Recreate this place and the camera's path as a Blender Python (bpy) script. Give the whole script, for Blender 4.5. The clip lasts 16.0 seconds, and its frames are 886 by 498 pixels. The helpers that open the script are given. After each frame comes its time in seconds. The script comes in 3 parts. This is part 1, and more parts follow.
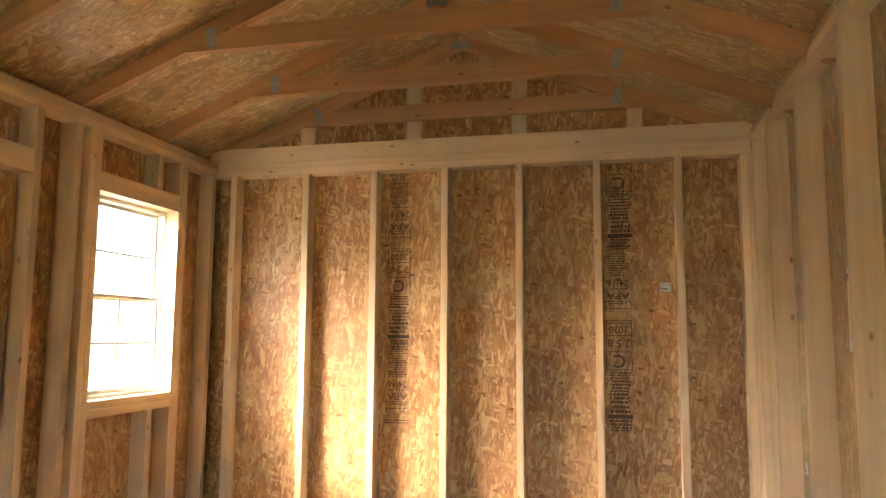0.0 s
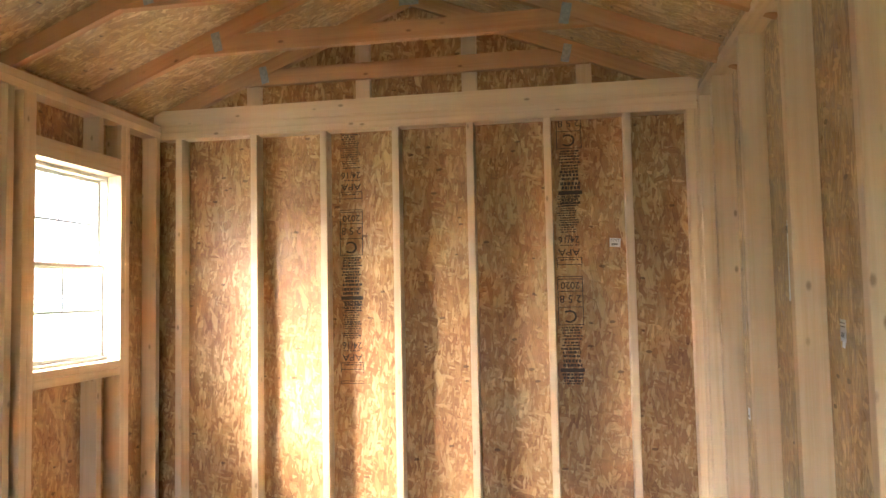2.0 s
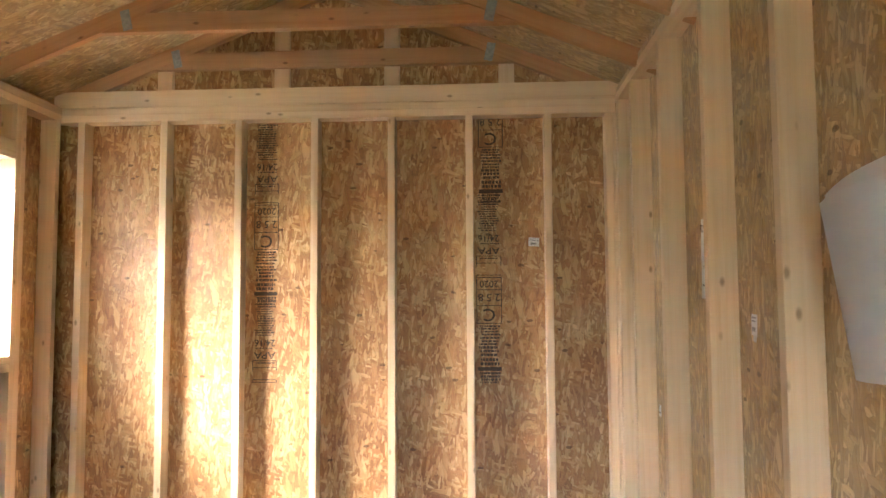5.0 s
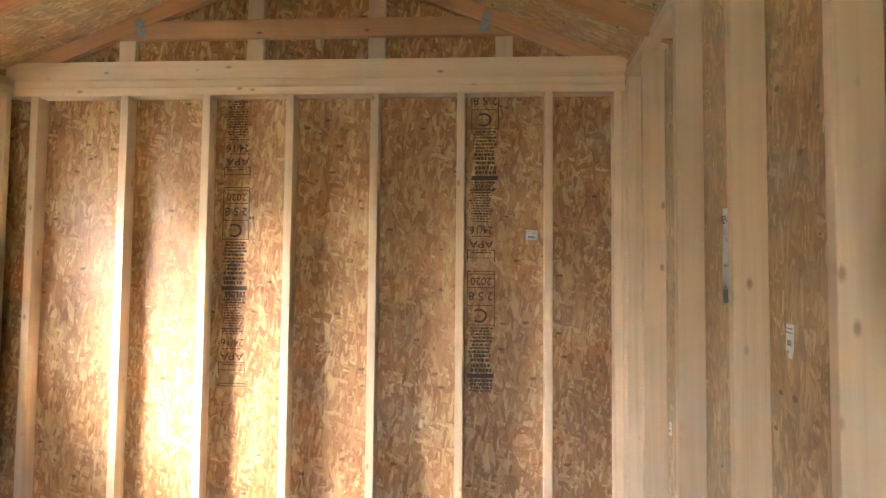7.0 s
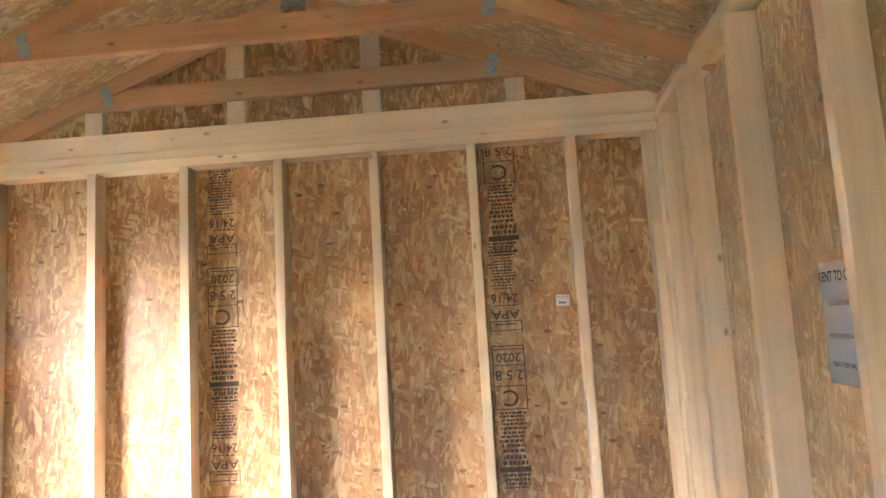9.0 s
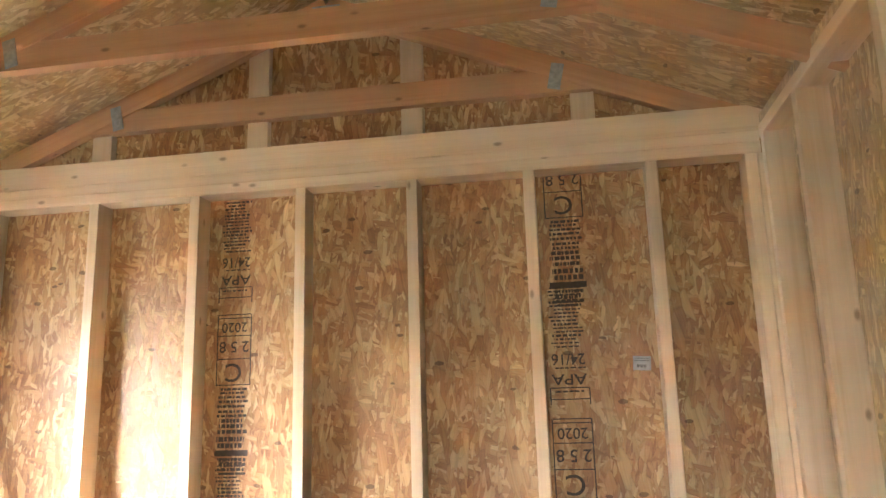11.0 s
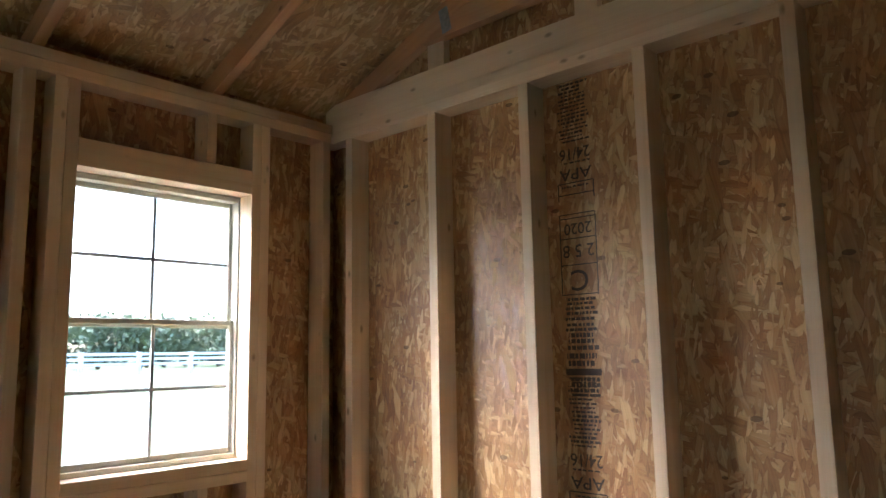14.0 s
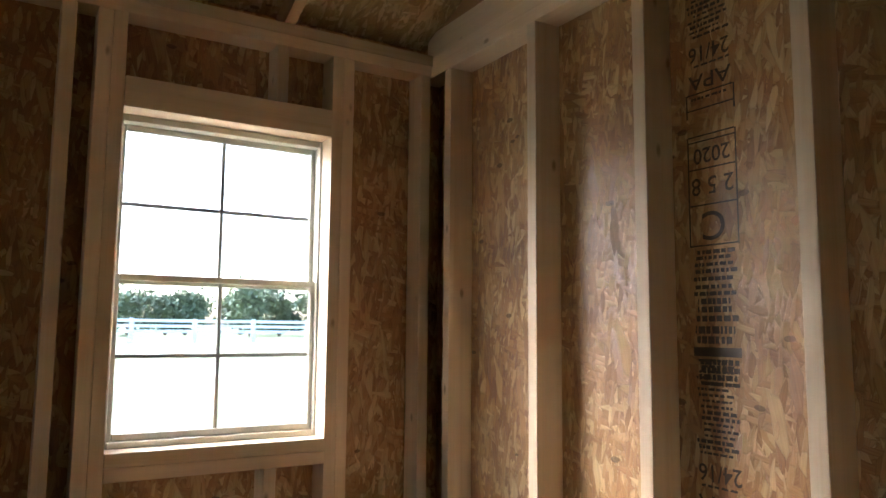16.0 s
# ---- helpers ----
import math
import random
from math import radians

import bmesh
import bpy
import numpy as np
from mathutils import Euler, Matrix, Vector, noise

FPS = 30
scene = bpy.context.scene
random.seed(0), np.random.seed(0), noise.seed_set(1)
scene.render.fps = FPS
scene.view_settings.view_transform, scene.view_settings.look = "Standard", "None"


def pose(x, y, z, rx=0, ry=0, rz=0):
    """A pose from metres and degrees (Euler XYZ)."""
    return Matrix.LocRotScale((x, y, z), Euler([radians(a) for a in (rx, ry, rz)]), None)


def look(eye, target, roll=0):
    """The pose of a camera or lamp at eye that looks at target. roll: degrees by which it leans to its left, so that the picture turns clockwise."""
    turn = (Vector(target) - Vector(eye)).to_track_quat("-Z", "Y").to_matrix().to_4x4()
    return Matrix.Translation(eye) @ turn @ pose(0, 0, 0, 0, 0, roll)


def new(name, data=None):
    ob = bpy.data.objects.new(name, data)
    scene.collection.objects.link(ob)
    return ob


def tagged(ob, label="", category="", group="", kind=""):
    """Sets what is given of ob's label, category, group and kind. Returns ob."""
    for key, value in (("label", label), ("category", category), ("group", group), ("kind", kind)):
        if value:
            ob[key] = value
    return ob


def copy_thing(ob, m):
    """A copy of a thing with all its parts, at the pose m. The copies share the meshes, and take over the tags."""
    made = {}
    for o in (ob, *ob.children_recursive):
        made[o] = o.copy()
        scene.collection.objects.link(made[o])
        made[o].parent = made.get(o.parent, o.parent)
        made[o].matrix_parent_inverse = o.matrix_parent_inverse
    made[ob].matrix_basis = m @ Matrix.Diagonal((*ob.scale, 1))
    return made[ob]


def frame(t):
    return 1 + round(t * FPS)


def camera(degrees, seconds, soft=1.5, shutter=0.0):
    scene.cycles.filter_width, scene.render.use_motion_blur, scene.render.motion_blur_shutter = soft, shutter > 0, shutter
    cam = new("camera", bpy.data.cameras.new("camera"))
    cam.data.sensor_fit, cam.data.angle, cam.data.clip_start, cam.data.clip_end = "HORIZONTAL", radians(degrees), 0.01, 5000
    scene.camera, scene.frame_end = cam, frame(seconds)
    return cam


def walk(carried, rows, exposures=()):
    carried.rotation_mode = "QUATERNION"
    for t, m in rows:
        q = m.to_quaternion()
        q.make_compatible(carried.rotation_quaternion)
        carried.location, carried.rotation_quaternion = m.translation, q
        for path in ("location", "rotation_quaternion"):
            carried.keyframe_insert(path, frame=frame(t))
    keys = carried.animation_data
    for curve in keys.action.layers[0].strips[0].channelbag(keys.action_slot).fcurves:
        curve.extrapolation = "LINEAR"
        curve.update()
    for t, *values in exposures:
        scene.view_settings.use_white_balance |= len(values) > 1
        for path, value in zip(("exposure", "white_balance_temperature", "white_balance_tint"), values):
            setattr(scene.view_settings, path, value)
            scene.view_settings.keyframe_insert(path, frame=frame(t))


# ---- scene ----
cam = camera(62.0, 16.0)
PATH = [
    (0, (0.029, 0.646, 1.375), (-0.425, 2.58, 1.604), 0.4),
    (0.5, (0.026, 0.626, 1.397), (-0.313, 2.577, 1.677), -0.6),
    (1, (0.018, 0.631, 1.409), (-0.288, 2.589, 1.681), -0.7),
    (1.5, (0.04, 0.641, 1.398), (-0.293, 2.6, 1.625), -0.7),
    (2, (0.052, 0.66, 1.373), (-0.291, 2.627, 1.494), -1.1),
    (2.5, (0.025, 0.65, 1.356), (-0.264, 2.624, 1.497), -1.9),
    (3, (0.043, 0.639, 1.382), (-0.149, 2.626, 1.503), -1.8),
    (3.5, (0.031, 0.622, 1.371), (-0.088, 2.614, 1.505), -1.1),
    (4, (0.005, 0.628, 1.338), (-0.088, 2.621, 1.473), -0.8),
    (6.5, (0.094, 0.983, 1.33), (-0.062, 2.973, 1.453), 0.6),
    (7, (0.111, 1.113, 1.343), (-0.033, 3.104, 1.464), 0.6),
    (7.5, (0.08, 1.309, 1.41), (0.068, 3.304, 1.552), -0.5),
    (8, (0.054, 1.432, 1.399), (0.052, 3.426, 1.546), -2.5),
    (8.5, (0.036, 1.483, 1.425), (-0.058, 3.47, 1.63), -3.2),
    (11, (0.048, 2.075, 1.522), (-0.275, 4.008, 1.923), -1.6),
    (11.5, (0.067, 2.228, 1.533), (-0.642, 4.048, 1.964), -0.9),
    (12, (0.102, 2.353, 1.54), (-0.932, 4.004, 1.996), -0.7),
    (12.5, (0.115, 2.373, 1.494), (-1.178, 3.837, 1.923), 0.2),
    (13, (0.132, 2.448, 1.438), (-1.235, 3.867, 1.781), 2.1),
    (13.5, (0.078, 2.511, 1.439), (-1.259, 3.964, 1.755), 1.0),
    (14, (0.068, 2.636, 1.419), (-1.267, 4.098, 1.702), -1.0),
    (14.5, (0.108, 2.812, 1.419), (-1.36, 4.141, 1.701), -1.0),
    (15, (0.126, 2.962, 1.391), (-1.45, 4.171, 1.625), -0.8),
    (15.5, (0.058, 3.099, 1.38), (-1.564, 4.249, 1.601), -0.6),
    (16, (-0.074, 3.236, 1.403), (-1.774, 4.268, 1.62), 0.5),
]
EXPOSURES = [(0, 5.05, 6500, 13), (2, 5.35, 5650, 10), (7, 5.5, 5350, 9), (8.7, 5.85, 5050, 9), (11.2, 5.85, 5150, 9), (12.0, 5.3, 4900, 8), (12.8, 4.15, 4900, 8), (16, 3.6, 5100, 6)]
walk(cam, [(t, look(eye, target, roll)) for t, eye, target, roll in PATH], EXPOSURES)
SKY, SUN, DOORWAY = 0.15, 0.11, 0.02

TRUSS_Y = (4.528, 3.965, 3.36, 2.75, 2.14, 1.53, 0.92, 0.31, -0.3, -0.91, -1.52)

# ---- world, sun, openings' light ----
world = bpy.data.worlds.new("overcast_sky")
scene.world = world
world.use_nodes = True
wn = world.node_tree
sky = wn.nodes.new("ShaderNodeTexSky")
sky.sky_type, sky.sun_disc = "NISHITA", False
sky.sun_elevation, sky.sun_rotation = radians(38), radians(-123)
sky.air_density, sky.dust_density, sky.ozone_density = 1.0, 5.0, 1.0
wn.links.new(sky.outputs[0], wn.nodes["Background"].inputs[0])
wn.nodes["Background"].inputs[1].default_value = SKY

sun_data = bpy.data.lights.new("sun", "SUN")
sun_data.energy, sun_data.angle, sun_data.color = SUN, radians(60), (1.0, 0.98, 0.95)
sun = new("sun", sun_data)
sun.matrix_world = look((-19.8, -12.9, 18.4), (0, 0, 0))

# daylight of the open doorway behind the walker
door_data = bpy.data.lights.new("doorway_light", "AREA")
door_data.shape, door_data.size, door_data.size_y = "RECTANGLE", 0.88, 1.9
door_data.energy, door_data.color = DOORWAY, (1.0, 0.97, 0.92)
doorway_light = new("doorway_light", door_data)
doorway_light.matrix_world = look((-0.6, -1.92, 1.0), (-0.6, 0, -1.2))


# ---- materials ----
class Mat:
    """A small builder of node materials."""

    def __init__(self, name, rough=0.6, metal=0.0):
        self.m = bpy.data.materials.new(name)
        self.m.use_nodes = True
        self.t = self.m.node_tree
        self.b = self.t.nodes["Principled BSDF"]
        self.b.inputs["Roughness"].default_value = rough
        self.b.inputs["Metallic"].default_value = metal

    def n(self, kind, **kw):
        node = self.t.nodes.new("ShaderNode" + kind)
        for k, v in kw.items():
            setattr(node, k, v)
        return node

    def put(self, sock, v):
        if isinstance(v, bpy.types.NodeSocket):
            self.t.links.new(v, sock)
        else:
            sock.default_value = v
        return self

    def math(self, op, a, b=0.0, c=0.0):
        n = self.n("Math", operation=op)
        for i, v in enumerate((a, b, c)):
            self.put(n.inputs[i], v)
        return n.outputs[0]

    def mix(self, f, a, b, blend="MIX"):
        n = self.n("Mix", data_type="RGBA", blend_type=blend)
        self.put(n.inputs["Factor"], f), self.put(n.inputs[6], a), self.put(n.inputs[7], b)
        return n.outputs[2]

    def ramp(self, f, stops):
        n = self.n("ValToRGB")
        e = n.color_ramp.elements
        while len(e) < len(stops):
            e.new(0.5)
        for el, (p, c) in zip(e, stops):
            el.position = p
            el.color = (*c, 1) if isinstance(c, tuple) else (c, c, c, 1)
        self.put(n.inputs[0], f)
        return n.outputs[0]

    def coords(self, jitter=True, kind="Object"):
        tc = self.n("TexCoord").outputs[kind]
        if not jitter:
            return tc
        r = self.math("MULTIPLY", self.n("ObjectInfo").outputs["Random"], 37.0)
        n = self.n("VectorMath", operation="ADD")
        self.put(n.inputs[0], tc), self.put(n.inputs[1], r)
        return n.outputs[0]

    def mapped(self, v, rot=(0, 0, 0), scale=(1, 1, 1), loc=(0, 0, 0)):
        n = self.n("Mapping")
        self.put(n.inputs["Vector"], v)
        n.inputs["Rotation"].default_value = [radians(a) for a in rot]
        n.inputs["Scale"].default_value = scale
        n.inputs["Location"].default_value = loc
        return n.outputs[0]

    def noise(self, v, scale, detail=3.0, rough=0.5, dist=0.0):
        n = self.n("TexNoise")
        self.put(n.inputs["Vector"], v)
        n.inputs["Scale"].default_value, n.inputs["Detail"].default_value = scale, detail
        n.inputs["Roughness"].default_value, n.inputs["Distortion"].default_value = rough, dist
        return n.outputs["Fac"]

    def voronoi(self, v, scale, feature="F1", rnd=1.0):
        n = self.n("TexVoronoi", feature=feature)
        self.put(n.inputs["Vector"], v)
        n.inputs["Scale"].default_value, n.inputs["Randomness"].default_value = scale, rnd
        return n

    def bump(self, h, strength=0.3, dist=0.002, normal=None):
        n = self.n("Bump")
        if normal is not None:
            self.put(n.inputs["Normal"], normal)
        n.inputs["Strength"].default_value, n.inputs["Distance"].default_value = strength, dist
        self.put(n.inputs["Height"], h)
        self.put(self.b.inputs["Normal"], n.outputs[0])

    def base(self, v):
        self.put(self.b.inputs["Base Color"], v)
        return self


FLAKE, TILT = 0.58, 0.25


def osb(name, dark, mid, light, gloss=0.42):
    """Oriented strand board; sheets are built in their own local x-y plane, strands in that plane."""
    m = Mat(name, gloss)
    p = m.coords()
    warp = m.n("TexNoise")
    m.put(warp.inputs["Vector"], p)
    warp.inputs["Scale"].default_value, warp.inputs["Detail"].default_value = 9.0, 2.0
    sc = m.n("VectorMath", operation="SCALE")
    m.put(sc.inputs[0], warp.outputs["Color"])
    sc.inputs["Scale"].default_value = 0.012
    ad = m.n("VectorMath", operation="ADD")
    m.put(ad.inputs[0], p), m.put(ad.inputs[1], sc.outputs[0])
    q = ad.outputs[0]
    tone, edge, grain, flake = None, None, None, None
    layers = ((84, (10, 40, 0.01), 0), (122, (12, 48, 0.01), 3.1), (48, (14, 56, 0.01), 7.7), (150, (12, 46, 0.01), 11.3), (66, (17, 70, 0.01), 5.9), (104, (14, 58, 0.01), 2.3), (14, (17, 62, 0.01), 9.1), (80, (9, 36, 0.01), 4.7), (98, (22, 84, 0.01), 6.6))

    def pickf(f, a, b):
        mx = m.n("Mix", data_type="FLOAT")
        m.put(mx.inputs[0], f), m.put(mx.inputs[2], a), m.put(mx.inputs[3], b)
        return mx.outputs[0]

    for ang, s, off in layers:
        r = m.n("VectorRotate", rotation_type="Z_AXIS")
        m.put(r.inputs["Vector"], q)
        r.inputs["Angle"].default_value = radians(ang)
        uv = m.mapped(r.outputs[0], scale=s, loc=(off, off * 1.7, 0))
        v = m.voronoi(uv, 1.0)
        sep = m.n("SeparateColor")
        m.put(sep.inputs[0], v.outputs["Color"])
        d = m.voronoi(uv, 1.0, "DISTANCE_TO_EDGE").outputs["Distance"]
        g = m.noise(m.mapped(uv, scale=(0.5, 5.5, 1)), 1.0, 3.0, 0.6)
        if tone is None:
            tone, edge, grain, flake = sep.outputs[0], d, g, v.outputs["Color"]
            continue
        k = m.math("GREATER_THAN", sep.outputs[1], 0.70)
        tone, edge, grain, flake = pickf(k, tone, sep.outputs[0]), pickf(k, edge, d), pickf(k, grain, g), m.mix(k, flake, v.outputs["Color"])
    blot = m.noise(p, 2.2, 4.0, 0.6)
    patch = m.noise(p, 9.0, 3.0, 0.6)
    pale = m.math("POWER", tone, 1.5)
    f = m.math("ADD", m.math("MULTIPLY", pale, FLAKE), m.math("MULTIPLY", grain, 0.50))
    f = m.math("ADD", f, m.math("MULTIPLY", m.math("SUBTRACT", blot, 0.5), 0.7))
    f = m.math("ADD", f, m.math("MULTIPLY", m.math("SUBTRACT", patch, 0.46), 0.42))
    col = m.ramp(f, [(0.08, dark), (0.44, mid), (0.84, light), (1.0, tuple(min(0.8, c * 1.25) for c in light))])
    rim = m.ramp(edge, [(0.0, 0.5), (0.07, 1.0)])
    col = m.mix(0.4, col, rim, "MULTIPLY")
    # small dark bark specks
    sp = m.voronoi(m.mapped(q, rot=(0, 0, 50), scale=(16, 34, 0.01)), 1.0)
    ss = m.n("SeparateColor")
    m.put(ss.inputs[0], sp.outputs["Color"])
    speck = m.math("MULTIPLY", m.math("GREATER_THAN", ss.outputs[0], 0.955), m.math("LESS_THAN", sp.outputs["Distance"], 0.26))
    col = m.mix(m.math("MULTIPLY", speck, 0.65), col, (0.07, 0.03, 0.012, 1))
    m.base(col)
    m.put(m.b.inputs["Roughness"], m.math("ADD", m.math("MULTIPLY", tone, 0.22), gloss - 0.1))
    # every strand lies at a slight tilt of its own
    tilt = m.n("VectorMath", operation="SUBTRACT")
    m.put(tilt.inputs[0], flake), m.put(tilt.inputs[1], (0.5, 0.5, 0.5))
    small = m.n("VectorMath", operation="SCALE")
    m.put(small.inputs[0], tilt.outputs[0])
    small.inputs["Scale"].default_value = TILT
    nrm = m.n("VectorMath", operation="ADD")
    m.put(nrm.inputs[0], m.n("NewGeometry").outputs["Normal"]), m.put(nrm.inputs[1], small.outputs[0])
    unit = m.n("VectorMath", operation="NORMALIZE")
    m.put(unit.inputs[0], nrm.outputs[0])
    m.bump(m.math("ADD", m.math("MULTIPLY", tone, 0.7), m.math("ADD", m.math("MULTIPLY", grain, 0.25), m.math("MINIMUM", m.math("MULTIPLY", edge, 4.0), 0.4))), 0.5, 0.0016, unit.outputs[0])
    return m.m


def lumber_mat(name, pale, deep, knot):
    """Planed softwood with its grain along local z."""
    m = Mat(name, 0.58)
    p = m.coords()
    g = m.noise(m.mapped(p, scale=(28, 28, 0.8)), 1.0, 4.0, 0.55, 0.6)
    fine = m.noise(m.mapped(p, scale=(220, 220, 5)), 1.0, 2.0, 0.6)
    big = m.noise(m.mapped(p, scale=(3, 3, 1.2)), 1.0, 2.0)
    f = m.math("ADD", m.math("MULTIPLY", g, 0.6), m.math("ADD", m.math("MULTIPLY", fine, 0.2), m.math("MULTIPLY", big, 0.3)))
    col = m.ramp(f, [(0.38, pale), (0.56, tuple(0.6 * a + 0.4 * b for a, b in zip(pale, deep))), (0.74, deep)])
    tint = m.math("ADD", m.math("MULTIPLY", m.n("ObjectInfo").outputs["Random"], 0.22), 0.87)
    tc = m.n("CombineColor")
    for i in range(3):
        m.put(tc.inputs[i], tint)
    col = m.mix(1.0, col, tc.outputs[0], "MULTIPLY")
    kv = m.voronoi(m.mapped(p, scale=(13, 13, 6.5)), 1.0)
    ks = m.n("SeparateColor")
    m.put(ks.inputs[0], kv.outputs["Color"])
    has = m.math("GREATER_THAN", ks.outputs[0], 0.38)
    core = m.ramp(m.math("ADD", kv.outputs["Distance"], m.math("MULTIPLY", m.math("SUBTRACT", fine, 0.5), 0.05)), [(0.05, 1.0), (0.085, 0.5), (0.13, 0.0)])
    col = m.mix(m.math("MULTIPLY", m.math("MULTIPLY", core, has), 0.6), col, (*knot, 1))
    m.base(col)
    m.bump(m.math("ADD", g, m.math("MULTIPLY", fine, 0.5)), 0.22, 0.0012)
    return m.m


def plain(name, col, rough=0.5, metal=0.0, vary=0.12, scale=14.0, bump=0.1):
    m = Mat(name, rough, metal)
    p = m.coords()
    f = m.noise(p, scale, 4.0, 0.6)
    m.base(m.ramp(f, [(0.3, tuple(c * (1 - vary) for c in col)), (0.7, tuple(min(1.0, c * (1 + vary)) for c in col))]))
    m.bump(m.noise(p, scale * 12, 3.0), bump, 0.001)
    return m.m


OSB_RED = osb("osb_reddish", (0.25, 0.105, 0.038), (0.44, 0.24, 0.09), (0.63, 0.43, 0.21))
OSB_TAN = osb("osb_tan", (0.27, 0.155, 0.060), (0.46, 0.30, 0.13), (0.66, 0.50, 0.27))
PINE = lumber_mat("pine_framing", (0.77, 0.61, 0.42), (0.64, 0.46, 0.27), (0.15, 0.075, 0.035))
# same pine, with bounced light's orange and the shaded sides' darkness in its colour
TRUSS_TINTED = lumber_mat("pine_truss_bounce_tint", (0.53, 0.31, 0.15), (0.41, 0.21, 0.09), (0.09, 0.035, 0.012))
STEEL = plain("galvanised_steel", (0.34, 0.35, 0.33), 0.55, 0.5, 0.2, 60)
VINYL = plain("window_vinyl", (0.62, 0.58, 0.48), 0.45, 0, 0.05)
MUNTIN = plain("muntin_vinyl", (0.55, 0.53, 0.47), 0.45, 0, 0.05)
PAPER = plain("paper_white", (0.84, 0.85, 0.87), 0.7, 0, 0.03, 9)
INK = plain("black_ink", (0.03, 0.025, 0.02), 0.7, 0, 0.2)
STAMP = plain("stamp_ink", (0.075, 0.05, 0.033), 0.6, 0, 0.3, 40)
GREYINK = plain("grey_print", (0.25, 0.25, 0.27), 0.7)
NAIL = plain("nail_steel", (0.16, 0.14, 0.12), 0.45, 0.8)
BRASS = plain("key_metal", (0.42, 0.38, 0.30), 0.35, 0.9)
SIDING = plain("painted_siding", (0.50, 0.47, 0.42), 0.6, 0, 0.08)
WHITEPAINT = plain("fence_white_paint", (0.80, 0.80, 0.78), 0.5, 0, 0.05, 3)
BARK = plain("bark", (0.12, 0.085, 0.055), 0.9, 0, 0.35, 8, 0.6)
SHINGLE = plain("roof_shingle", (0.10, 0.095, 0.09), 0.9, 0, 0.3, 20, 0.5)
gl = Mat("window_glass", 0.0)
gl.b.inputs["Transmission Weight"].default_value, gl.b.inputs["IOR"].default_value = 1.0, 1.45
GLASS = gl.m
lf = Mat("foliage", 0.7)
lfn = lf.noise(lf.coords(), 1.3, 4.0)
lf.base(lf.ramp(lfn, [(0.3, (0.10, 0.12, 0.06)), (0.7, (0.19, 0.22, 0.11))]))
LEAF = lf.m
gr = Mat("meadow", 0.9)
gp = gr.coords(False)
gr.base(gr.ramp(gr.math("ADD", gr.math("MULTIPLY", gr.noise(gp, 0.25, 5.0, 0.6), 0.6), gr.math("MULTIPLY", gr.noise(gp, 6.0, 4.0), 0.4)),
                [(0.3, (0.09, 0.11, 0.035)), (0.55, (0.15, 0.16, 0.06)), (0.75, (0.21, 0.19, 0.09))]))
gr.bump(gr.noise(gp, 30.0, 3.0), 0.6, 0.02)
MEADOW = gr.m


# ---- builders ----
def link(name, bm, mat, parent=None, m=None, label=""):
    me = bpy.data.meshes.new(name)
    bm.to_mesh(me)
    bm.free()
    me.materials.append(mat)
    ob = new(name, me)
    if m is not None:
        ob.matrix_basis = m
    if parent:
        ob.parent = parent
    return tagged(ob, label)


def box_bm(sx, sy, sz, bevel=0.0, segs=1):
    bm = bmesh.new()
    bmesh.ops.create_cube(bm, size=1.0)
    bmesh.ops.scale(bm, vec=(sx, sy, sz), verts=bm.verts)
    if bevel:
        bmesh.ops.bevel(bm, geom=bm.edges[:], offset=bevel, segments=segs, affect="EDGES", profile=0.6)
    return bm


def box(name, lo, hi, mat, parent=None, bevel=0.0, label=""):
    c = [(a + b) / 2 for a, b in zip(lo, hi)]
    return link(name, box_bm(*[b - a for a, b in zip(lo, hi)], bevel), mat, parent, Matrix.Translation(c), label)


LUMBER = {}


def lumber(name, p0, p1, wdir, parent, mat=None, w=0.038, d=0.089, label=""):
    """A planed board from p0 to p1 on its centre line: w thick along wdir, d deep across it; its grain runs along local z."""
    mat = mat or PINE
    p0, p1 = Vector(p0), Vector(p1)
    z = (p1 - p0)
    n = round(z.length, 4)
    key = (n, w, d, mat.name)
    if key not in LUMBER:
        me = bpy.data.meshes.new(name)
        bm = box_bm(w, d, n, 0.0028, 2)
        bm.to_mesh(me)
        bm.free()
        me.materials.append(mat)
        LUMBER[key] = me
    z.normalize()
    x = Vector(wdir)
    x = (x - z * x.dot(z)).normalized()
    y = z.cross(x)
    ob = new(name, LUMBER[key])
    ob.matrix_basis = Matrix.Translation((p0 + p1) / 2) @ Matrix((x, y, z)).transposed().to_4x4()
    ob.parent = parent
    return tagged(ob, label)


